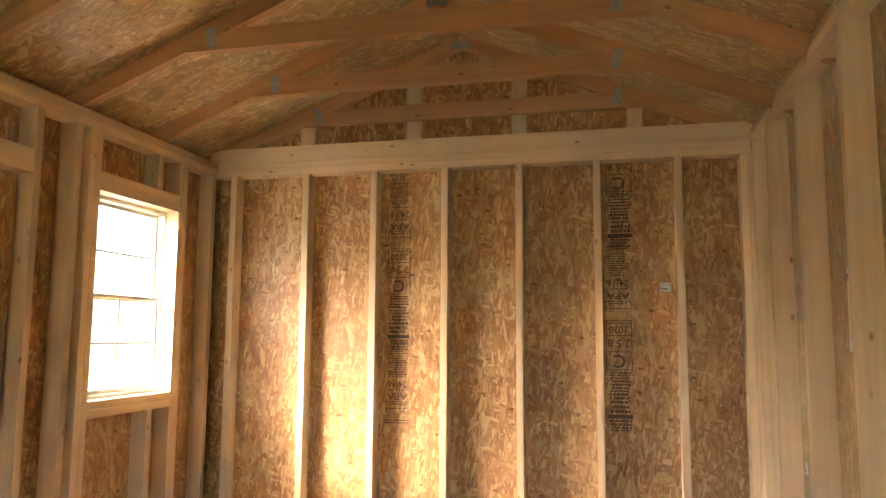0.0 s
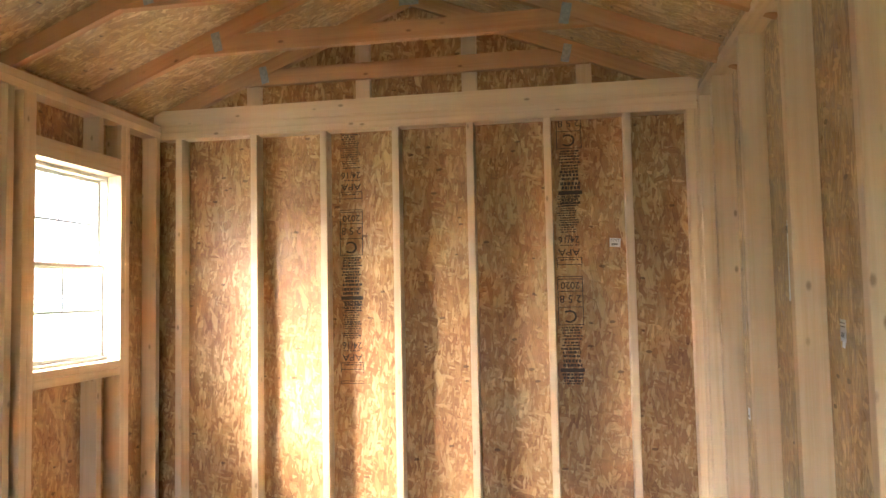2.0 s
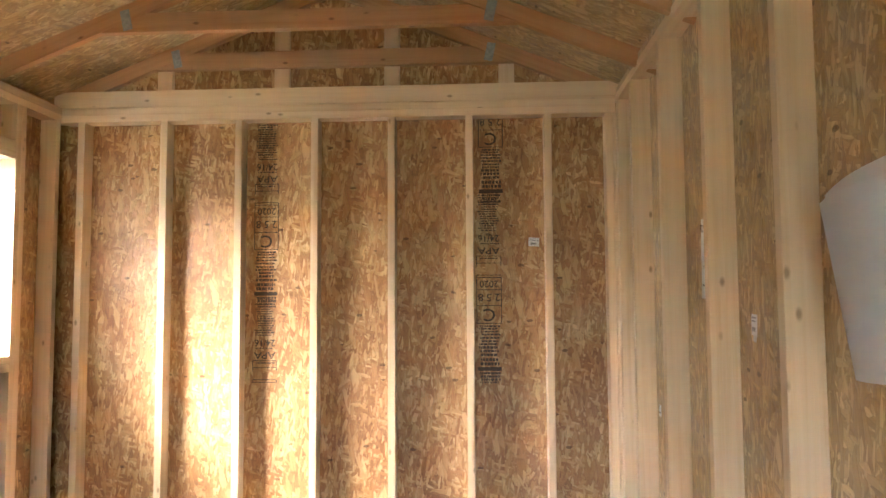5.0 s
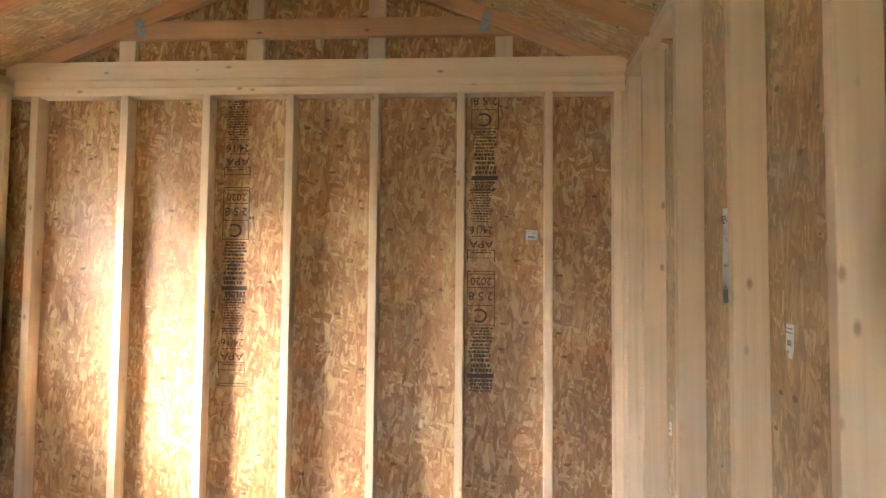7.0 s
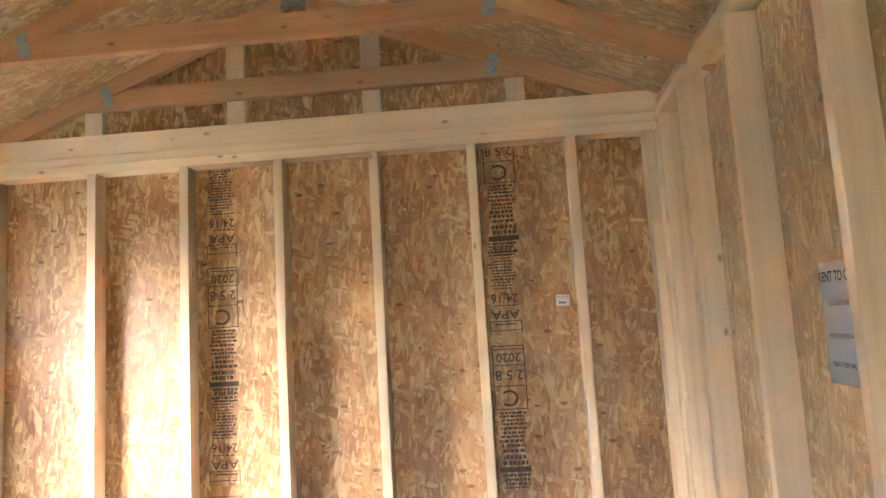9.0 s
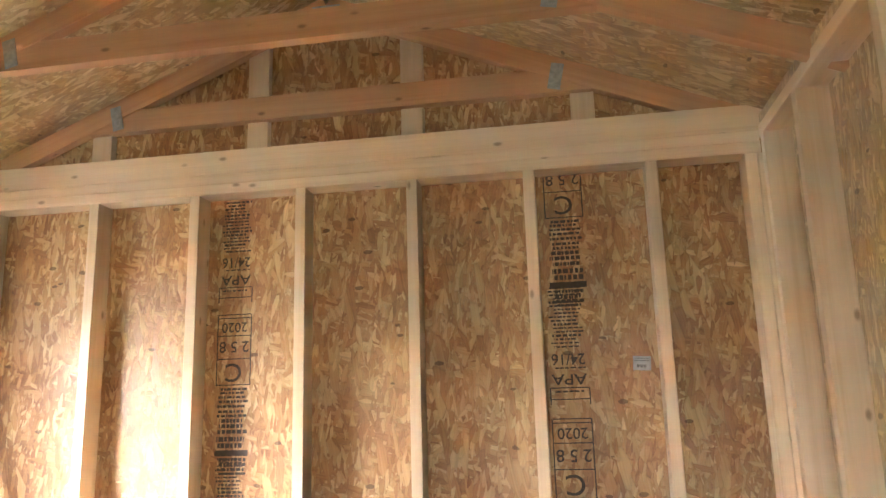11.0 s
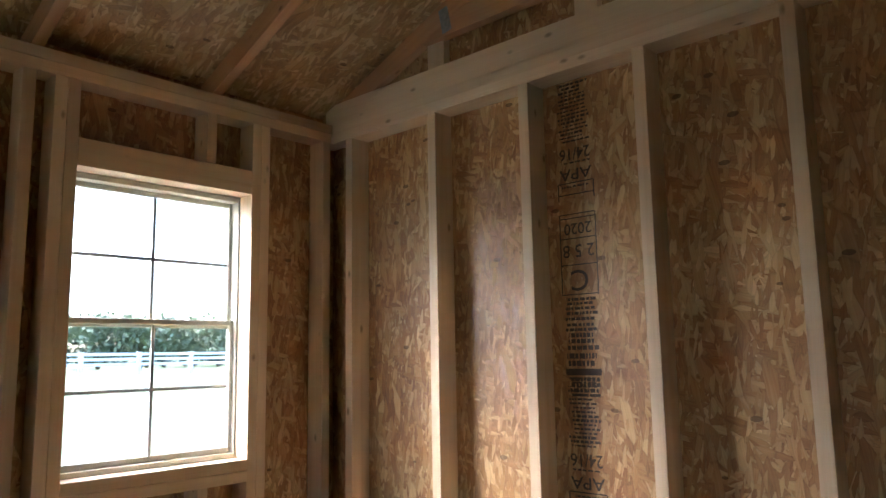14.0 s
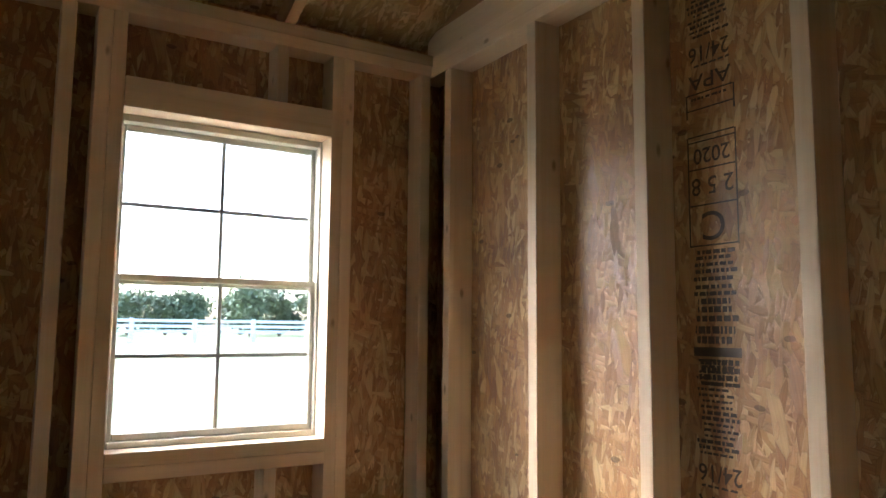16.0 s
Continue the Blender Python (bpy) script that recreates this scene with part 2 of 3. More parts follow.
def sheet(name, origin, ux, uy, w, h, thick, mat, parent, label="", holes=()):
    """A board of w along ux and h along uy from the corner origin; its thickness goes to the back (-ux x uy). holes: (x0, y0, x1, y1)."""
    bm = bmesh.new()
    xs = sorted({0, w, *[v for q in holes for v in (q[0], q[2])]})
    ys = sorted({0, h, *[v for q in holes for v in (q[1], q[3])]})
    vs = {}

    def vert(i, j, k):
        if (i, j, k) not in vs:
            vs[i, j, k] = bm.verts.new((xs[i], ys[j], -thick * k))
        return vs[i, j, k]

    def solid(i, j):
        if not (0 <= i < len(xs) - 1 and 0 <= j < len(ys) - 1):
            return False
        cx, cy = (xs[i] + xs[i + 1]) / 2, (ys[j] + ys[j + 1]) / 2
        return not any(a < cx < c and b < cy < d for a, b, c, d in holes)

    for i in range(len(xs) - 1):
        for j in range(len(ys) - 1):
            if not solid(i, j):
                continue
            bm.faces.new([vert(i, j, 0), vert(i + 1, j, 0), vert(i + 1, j + 1, 0), vert(i, j + 1, 0)])
            bm.faces.new([vert(i, j + 1, 1), vert(i + 1, j + 1, 1), vert(i + 1, j, 1), vert(i, j, 1)])
            for (di, dj), (a, b) in {(-1, 0): ((i, j + 1), (i, j)), (1, 0): ((i + 1, j), (i + 1, j + 1)), (0, -1): ((i, j), (i + 1, j)), (0, 1): ((i + 1, j + 1), (i, j + 1))}.items():
                if not solid(i + di, j + dj):
                    bm.faces.new([vert(*a, 0), vert(*a, 1), vert(*b, 1), vert(*b, 0)])
    bmesh.ops.recalc_face_normals(bm, faces=bm.faces)
    ux, uy = Vector(ux).normalized(), Vector(uy).normalized()
    uz = ux.cross(uy)
    m = Matrix.Translation(origin) @ Matrix((ux, uy, uz)).transposed().to_4x4()
    return link(name, bm, mat, parent, m, label)


def empty(name, loc=(0, 0, 0), **tags):
    ob = new(name)
    ob.location = loc
    return tagged(ob, **tags)


# ---- the shell of the shed ----
XL, XR, YN, YS = -2.25, 0.70, 4.5, -1.8     # inner faces of the studs
ZN = 2.28                                   # top of the gable wall's studs
D, W, T = 0.089, 0.038, 0.012
MID = -0.787
SLOPE = 0.405
KNEE_Z, KNEE_X = 2.567, 0.968               # underside of the collar ties, half their span


def under(x):
    """Underside of the rafters at x."""
    return KNEE_Z + (KNEE_X - abs(x - MID)) * SLOPE


floor = sheet("floor", (XL - D, YS - D, 0), (1, 0, 0), (0, 1, 0), XR - XL + 2 * D, YN - YS + 2 * D, 0.02, OSB_TAN, None)
tagged(floor, "bare strand board floor of the unfinished shed", "floor", kind="structure")

# gable wall that the walker faces
wall_north = empty("wall_north", (0, YN, 0), label="unfinished gable wall of reddish strand board with pine studs", category="wall", kind="structure")
wall_north.matrix_basis = Matrix.Identity(4)
STUD_X = [-2.135] + [0.35 - 0.4064 * k for k in range(5, -1, -1)] + [0.664, 0.7045]
for a, b in ((XL - D - T, STUD_X[3]), (STUD_X[3], STUD_X[6]), (STUD_X[6], XR + D + T)):
    sheet("strand_board", (a + 0.0015, YN + D, 0), (1, 0, 0), (0, 0, 1), b - a - 0.003, 2.44, T, OSB_RED, wall_north)
for x in STUD_X:
    lumber("stud", (x, YN + D / 2, W), (x, YN + D / 2, ZN), (1, 0, 0), wall_north)
lumber("bottom_plate", (XL, YN + D / 2, W / 2), (XR, YN + D / 2, W / 2), (0, 0, 1), wall_north)
lumber("top_plate", (XL + 0.002, YN + D / 2, ZN + W / 2), (XR - 0.001, YN + D / 2, ZN + W / 2), (0, 0, 1), wall_north)
lumber("top_plate", (XL + 0.002, YN + D / 2 + 0.006, ZN + 1.5 * W + 0.0015), (XR - 0.002, YN + D / 2 + 0.003, ZN + 1.5 * W + 0.001), (0, 0, 1), wall_north)
lumber("band_board", (XL - 0.05, YN + 0.034, ZN + 2 * W + 0.0505), (XR + 0.05, YN + 0.030, ZN + 2 * W + 0.0495), (0, 1, 0), wall_north, d=0.092)
for x in (-1.705, -1.062, -0.467, 0.142):
    lumber("gable_stud", (x, YN + 0.072, 2.44), (x, YN + 0.072, under(x) + 0.085), (0, 1, 0), wall_north, w=0.034, d=0.082)
gable = bmesh.new()
prof = [(XL - D, 2.441), (XR + D, 2.441), (XR + D, under(XR + D) + 0.092), (MID, under(MID) + 0.092), (XL - D, under(XL - D) + 0.092)]
fr = [gable.verts.new((x, z, 0)) for x, z in prof]
bk = [gable.verts.new((x, z, -T)) for x, z in prof]
gable.faces.new(fr), gable.faces.new(bk[::-1])
for i in range(5):
    j = (i + 1) % 5
    gable.faces.new((fr[i], bk[i], bk[j], fr[j]))
bmesh.ops.recalc_face_normals(gable, faces=gable.faces)
link("gable_board", gable, OSB_RED, wall_north, Matrix.Translation((0, YN + D, 0)) @ pose(0, 0, 0, 90))

# eaves wall with the papers
wall_east = empty("wall_east", label="unfinished side wall of tan strand board with pine studs", category="wall", kind="structure")
ZE = 2.338
RIGHT_Y = [4.481, 4.135, 3.585, 3.02, 2.455, 1.885, 1.315, 0.745, 0.175, -0.395, -0.965, -1.535]
for a, b in ((4.5 + D, 3.02), (3.02, 1.885), (1.885, 0.745), (0.745, -0.395), (-0.395, YS - D)):
    sheet("strand_board", (XR + D, a - 0.0015, 0), (0, -1, 0), (0, 0, 1), a - b - 0.003, 2.42, T, OSB_TAN, wall_east)
for y in RIGHT_Y:
    lumber("stud", (XR + D / 2, y, W), (XR + D / 2, y, ZE), (0, 1, 0), wall_east)
lumber("bottom_plate", (XR + D / 2, YS, W / 2), (XR + D / 2, YN, W / 2), (0, 0, 1), wall_east)
lumber("top_plate", (XR + D / 2, YS, ZE + W / 2), (XR + D / 2, YN + 0.03, ZE + W / 2), (0, 0, 1), wall_east)
sheet("rim_strip", (XR + 0.006, YN + 0.02, ZE + W), (0, -1, 0), (0, 0, 1), YN - YS, 0.036, T, OSB_TAN, wall_east)

# eaves wall with the window
wall_west = empty("wall_west", label="unfinished side wall of strand board with pine studs and window framing", category="wall", kind="structure")
ZW = 2.288
WY0, WY1, WZ0, WZ1 = 3.512, 4.138, 1.066, 2.016
DY0, DY1, DZ = 1.55, 3.10, 2.01
sheet("strand_board", (XL - D, 3.36, 0), (0, 1, 0), (0, 0, 1), YN + D - 3.36, 2.42, T, OSB_RED, wall_west, holes=[(WY0 - 3.36, WZ0, WY1 - 3.36, WZ1)])
sheet("strand_board", (XL - D, DY1 - 0.01, 0), (0, 1, 0), (0, 0, 1), 3.357 - DY1 + 0.01, 2.42, T, OSB_RED, wall_west)
sheet("strand_board", (XL - D, DY0, DZ), (0, 1, 0), (0, 0, 1), DY1 - DY0 - 0.013, 2.42 - DZ, T, OSB_RED, wall_west)
sheet("strand_board", (XL - D, YS - D, 0), (0, 1, 0), (0, 0, 1), DY0 - YS + D - 0.003, 2.42, T, OSB_RED, wall_west)
xs = XL - D / 2
for y in (4.481, 4.190, 4.152, 3.492, 3.453, 3.362, 3.135, DY0 - 0.02, 0.95, 0.35, -0.25, -0.85, -1.45):
    lumber("stud", (xs, y, W), (xs, y, ZW), (0, 1, 0), wall_west)
lumber("bottom_plate", (xs, YS, W / 2), (xs, DY0, W / 2), (0, 0, 1), wall_west)
lumber("bottom_plate", (xs, DY1, W / 2), (xs, YN + D, W / 2), (0, 0, 1), wall_west)
lumber("top_plate", (xs, YS, ZW + W / 2), (xs, YN + D, ZW + W / 2), (0, 0, 1), wall_west)
lumber("top_plate", (xs - 0.002, YS, ZW + 1.5 * W + 0.001), (xs - 0.002, YN + D, ZW + 1.5 * W + 0.001), (0, 0, 1), wall_west)
lumber("window_header", (xs, WY0, WZ1 + 0.0455), (xs, WY1, WZ1 + 0.0455), (1, 0, 0), wall_west, w=0.086)
lumber("window_sill_board", (xs, WY0, WZ0 - W / 2), (xs, WY1, WZ0 - W / 2), (0, 0, 1), wall_west)
lumber("window_sill_board", (xs, WY0, WZ0 - W * 1.5 - 0.001), (xs, WY1, WZ0 - W * 1.5 - 0.001), (0, 0, 1), wall_west)
lumber("cripple_stud", (xs, 3.965, WZ1 + 0.091), (xs, 3.965, ZW), (0, 1, 0), wall_west)
lumber("cripple_stud", (xs, 3.965, W), (xs, 3.965, WZ0 - 2 * W), (0, 1, 0), wall_west)
lumber("door_header", (xs, DY0, DZ + 0.05), (xs, DY1 + 0.016, DZ + 0.05), (1, 0, 0), wall_west, w=0.086, d=0.1)
door_1 = empty("door_1", label="closed board door in the side wall", category="door", kind="structure")
for i in range(2):
    y0 = DY0 + 0.004 + i * (DY1 - DY0) / 2
    sheet("door_leaf", (XL - 0.06, y0, 0.03), (0, 1, 0), (0, 0, 1), (DY1 - DY0) / 2 - 0.008, DZ - 0.034, 0.03, OSB_RED, door_1)

# gable wall behind the walker, with its doorway
wall_south = empty("wall_south", label="unfinished gable wall with an open doorway", category="wall", kind="structure")
sheet("strand_board", (XR + D, YS - D, 0), (-1, 0, 0), (0, 0, 1), XR - XL + 2 * D, 2.44, T, OSB_TAN, wall_south, holes=[(XR + D + 0.6 - 0.45, -0.01, XR + D + 0.6 + 0.45, 2.0)])
gb = bmesh.new()
fr = [gb.verts.new((-x, z, 0)) for x, z in prof]
gb.faces.new(fr)
bmesh.ops.solidify(gb, geom=gb.faces[:], thickness=T)
bmesh.ops.recalc_face_normals(gb, faces=gb.faces)
link("gable_board", gb, OSB_TAN, wall_south, Matrix.Translation((0, YS - D, 0)) @ pose(0, 0, 0, 90, 0, 180))
for x in (-2.2, -1.65, -1.07, -0.13, 0.66):
    lumber("stud", (x, YS - D / 2, W), (x, YS - D / 2, ZN), (1, 0, 0), wall_south)
lumber("top_plate", (XL, YS - D / 2, ZN + W / 2), (XR, YS - D / 2, ZN + W / 2), (0, 0, 1), wall_south)

# roof deck
cosr = 1 / math.sqrt(1 + SLOPE * SLOPE)
LIFT = 0.0945
ceiling = empty("ceiling", label="underside of the strand board roof deck", category="ceiling", kind="structure")
run = (XR - XL) / 2 + D + 0.25
for side in (-1, 1):
    e = Vector((MID + side * run, 0, under(MID + side * run) + LIFT))
    top = Vector((MID, 0, under(MID) + LIFT))
    ly = (top - e).length
    for a, b in ((YS - D - 0.1, -0.1), (-0.1, 2.15), (2.15, YN + D + 0.12)):
        if side < 0:
            o, ux = Vector((e.x, b, e.z)), (0, -1, 0)
        else:
            o, ux = Vector((e.x, a, e.z)), (0, 1, 0)
        sheet("roof_deck", o, ux, top - e, b - a - 0.003, ly, 0.012, OSB_TAN, ceiling)
        sheet("roof_shingles", o + Vector((0, 0, 0.03)), ux, top - e, b - a - 0.003, ly + 0.006, 0.012, SHINGLE, ceiling)


# roof trusses
def roof_truss(y):
    """Two rafters, a collar tie and their plates; y is the near face."""
    t = empty("roof_truss", (MID, y + W / 2, KNEE_Z), label="pine roof truss, bounce light's orange in its colour, with collar tie and steel plates", category="roof truss", group="roof trusses")
    half = Vector((-SLOPE, 1)).normalized()
    for s in (-1, 1):
        p0 = Vector((s * (run - 0.02), 0, (KNEE_X - run + 0.02) * SLOPE + LIFT / 2))
        p1 = Vector((s * 0.002, 0, (KNEE_X - 0.002) * SLOPE + LIFT / 2))
        lumber("rafter", p0, p1, (0, 1, 0), t, TRUSS_TINTED, W, 0.0865)
        for f in (-1, 1):
            g = link("gusset_plate", box_bm(0.045, 0.0016, 0.098, 0.0006), STEEL, t, pose(s * (KNEE_X - 0.125), f * (W / 2 + 0.001), 0.058, 0, s * 12, 0))
    if "collar" not in LUMBER:
        cb = bmesh.new()
        for sy in (-W / 2 - 0.0006, W / 2 + 0.0006):
            for px, pz in ((-KNEE_X + 0.004, 0), (KNEE_X - 0.004, 0), (KNEE_X - 0.004 - 0.089 / SLOPE, 0.089), (-KNEE_X + 0.004 + 0.089 / SLOPE, 0.089)):
                cb.verts.new((pz - 0.0445, sy, px))
        cb.verts.ensure_lookup_table()
        v = list(cb.verts)
        cb.faces.new(v[0:4]), cb.faces.new(v[4:8][::-1])
        for a in range(4):
            b = (a + 1) % 4
            cb.faces.new((v[a], v[a + 4], v[b + 4], v[b]))
        bmesh.ops.recalc_face_normals(cb, faces=cb.faces)
        me = bpy.data.meshes.new("collar_tie")
        cb.to_mesh(me)
        cb.free()
        me.materials.append(TRUSS_TINTED)
        LUMBER["collar"] = me
    tie = new("collar_tie", LUMBER["collar"])
    tie.matrix_basis = Matrix.Translation((0, 0, 0.0445)) @ Matrix(((0, 0, 1), (0, -1, 0), (1, 0, 0))).to_4x4()
    tie.parent = t
    for f in (-1, 1):
        link("gusset_plate", box_bm(0.11, 0.0016, 0.045, 0.0006), STEEL, t, pose(0, f * (W / 2 + 0.001), KNEE_X * SLOPE + 0.02))
    return t


first = roof_truss(TRUSS_Y[0])
for y in TRUSS_Y[1:]:
    copy_thing(first, Matrix.Translation((MID, y + W / 2, KNEE_Z)))

# ---- window ----
window_1 = empty("window_1", (XL - D, (WY0 + WY1) / 2, WZ0), label="white vinyl double hung window with grids", category="window", kind="structure")
wx, cy = -0.03, 0.0
ww, wh = WY1 - WY0, WZ1 - WZ0
FR = 0.012


def bar(name, y0, z0, y1, z1, x0, x1, mat=VINYL, parent=window_1, bevel=0.002):
    return box(name, (x0, y0, z0), (x1, y1, z1), mat, parent, bevel)


h = ww / 2
bar("window_frame", -h, 0.0, -h + FR, wh, -0.055, 0.012)
bar("window_frame", h - FR, 0.0, h, wh, -0.055, 0.012)
bar("window_frame", -h + FR, wh - FR - 0.008, h - FR, wh, -0.055, 0.011)
bar("window_sill", -h + FR, 0.0, h - FR, 0.018, -0.055, 0.014)
MEET = 1.538 - WZ0
for name, z0, z1, x0, x1 in (("upper_sash", MEET - 0.012, wh - FR - 0.008, -0.048, -0.030), ("lower_sash", 0.018, MEET + 0.016, -0.026, -0.006)):
    s = empty(name)
    s.parent = window_1
    a, b, r = -h + FR, h - FR, 0.014
    bar("stile", a, z0, a + r, z1, x0, x1, VINYL, s)
    bar("stile", b - r, z0, b, z1, x0, x1, VINYL, s)
    bar("rail", a + r, z0, b - r, z0 + r + 0.006, x0, x1, VINYL, s)
    bar("rail", a + r, z1 - r - 0.004, b - r, z1, x0, x1, VINYL, s)
    zc, xm = (z0 + z1) / 2, (x0 + x1) / 2
    bar("muntin", -0.006, z0 + r, 0.006, z1 - r, xm - 0.006, xm + 0.004, MUNTIN, s)
    bar("muntin", a + r, zc - 0.006, b - r, zc + 0.006, xm - 0.0065, xm + 0.0045, MUNTIN, s)
    g = box("pane", (xm - 0.0015, a + r - 0.004, z0 + r - 0.004), (xm + 0.0015, b - r + 0.004, z1 - r + 0.004), GLASS, s)
    g.visible_shadow = False

# ---- outdoors ----
gm = bmesh.new()
gx = [-1500, -400, -200, -120, -80, -60, -46, -36, -28, -20, -14, -9, -5, -2.5, 2.5, 8, 30, 200, 1500]
gy = [-1500, -300, -100, -40, -10, 0, 10, 20, 30, 40, 60, 90, 150, 400, 1500]


def land(x, y):
    d = max(0.0, -x - 4)
    return -0.35 + 0.95 * min(1.0, d / 42) + 0.05 * math.sin(x * 0.3 + y * 0.2) * min(1, d / 10)


gv = [[gm.verts.new((x, y, land(x, y))) for y in gy] for x in gx]
for i in range(len(gx) - 1):
    for j in range(len(gy) - 1):
        gm.faces.new((gv[i][j], gv[i + 1][j], gv[i + 1][j + 1], gv[i][j + 1]))
bmesh.ops.recalc_face_normals(gm, faces=gm.faces)
tagged(link("ground", gm, MEADOW), "sunlit green meadow", "ground", kind="structure")

FX = -44.0
fence = empty("fence", (FX, 0, 0.5), label="long white board fence across the meadow", category="fence")
for i in range(26):
    y = -14 + i * 3.4
    box("post", (0.03, y - 0.13, -0.3), (0.15, y + 0.13, 1.40), WHITEPAINT, fence, 0.01)
    if i < 25:
        for z in (0.66, 0.96, 1.26):
            box("rail", (0, y - 0.02, z - 0.085), (0.028, y + 3.38, z + 0.085), WHITEPAINT, fence, 0.004)


def tree(x, y, hgt, seed):
    rnd = random.Random(seed)
    z0 = land(x, y)
    t = empty("tree", (x, y, z0), label="leafy green tree behind the white fence", category="tree", group="tree line")
    bm = bmesh.new()

    def limb(p, q, r0, r1):
        p, q = Vector(p), Vector(q)
        rot = (q - p).to_track_quat("Z", "Y").to_matrix().to_4x4()
        bmesh.ops.create_cone(bm, cap_ends=True, segments=7, radius1=r0, radius2=r1, depth=(q - p).length, matrix=Matrix.Translation((p + q) / 2) @ rot)

    limb((0, 0, -0.2), (0.1, 0.1, hgt * 0.5), 0.22, 0.14)
    tips = []
    for k in range(7):
        a = k * 0.9 + rnd.random()
        q = (math.cos(a) * hgt * 0.28, math.sin(a) * hgt * 0.28, hgt * (0.22 + 0.58 * rnd.random()))
        limb((0.08, 0.08, hgt * (0.18 + 0.03 * k)), q, 0.09, 0.03)
        tips.append(q)
    link("trunk", bm, BARK, t)
    vs, fs = [], []
    for k in range(1500):
        c = Vector(rnd.choice(tips)) if k % 3 else Vector((0, 0, hgt * 0.62))
        d = Vector((rnd.gauss(0, 1), rnd.gauss(0, 1), rnd.gauss(0, 0.8))) * hgt * 0.12
        p = c + d
        p.z = max(p.z, hgt * 0.1)
        u = Vector((rnd.uniform(-1, 1), rnd.uniform(-1, 1), rnd.uniform(-1, 1))).normalized() * rnd.uniform(0.18, 0.4)
        w = u.orthogonal().normalized() * rnd.uniform(0.1, 0.2)
        n = len(vs)
        vs += [p - u, p + w, p + u, p - w]
        fs.append((n, n + 1, n + 2, n + 3))
    me = bpy.data.meshes.new("crown")
    me.from_pydata(vs, [], fs)
    me.materials.append(LEAF)
    ob = new("crown", me)
    ob.parent = t


trnd = random.Random(5)
for i in range(30):
    tree(-66 - trnd.random() * 16, -8 + i * 2.6 + trnd.uniform(-1.0, 1.0), trnd.uniform(4.4, 6.4), 100 + i)


# ---- printing, papers and small things ----
def text_mesh(name, body, size, mat, parent, m, bold=0.0, wide=1.0):
    cu = bpy.data.curves.new(name, "FONT")
    cu.body, cu.size, cu.align_x, cu.align_y, cu.offset = body, size, "CENTER", "CENTER", bold
    tmp = bpy.data.objects.new(name, cu)
    scene.collection.objects.link(tmp)
    me = bpy.data.meshes.new_from_object(tmp.evaluated_get(bpy.context.evaluated_depsgraph_get()))
    bpy.data.objects.remove(tmp)
    me.name = name
    me.transform(Matrix.Diagonal((wide, 1, 1, 1)))
    me.materials.clear()
    me.materials.append(mat)
    ob = new(name, me)
    ob.matrix_basis = m
    ob.parent = parent
    return ob


def basis(o, x, up):
    x, up = Vector(x).normalized(), Vector(up).normalized()
    return Matrix.Translation(o) @ Matrix((x, up, x.cross(up))).transposed().to_4x4()


def bars(name, rows, mat, parent, m, rnd, word=0.012):
    """Rows of illegible print as short bars: (x0, x1, y, height)."""
    bm = bmesh.new()
    for x0, x1, y, hh in rows:
        x = x0
        while x < x1:
            wd = min(x1 - x, word * rnd.uniform(0.4, 1.6)) if word else x1 - x
            q = [bm.verts.new((a, b, 0)) for a, b in ((x, y - hh / 2), (x + wd, y - hh / 2), (x + wd, y + hh / 2), (x, y + hh / 2))]
            bm.faces.new(q)
            x += wd + (word * rnd.uniform(0.15, 0.5) if word else 1)
    return link(name, bm, mat, parent, m)


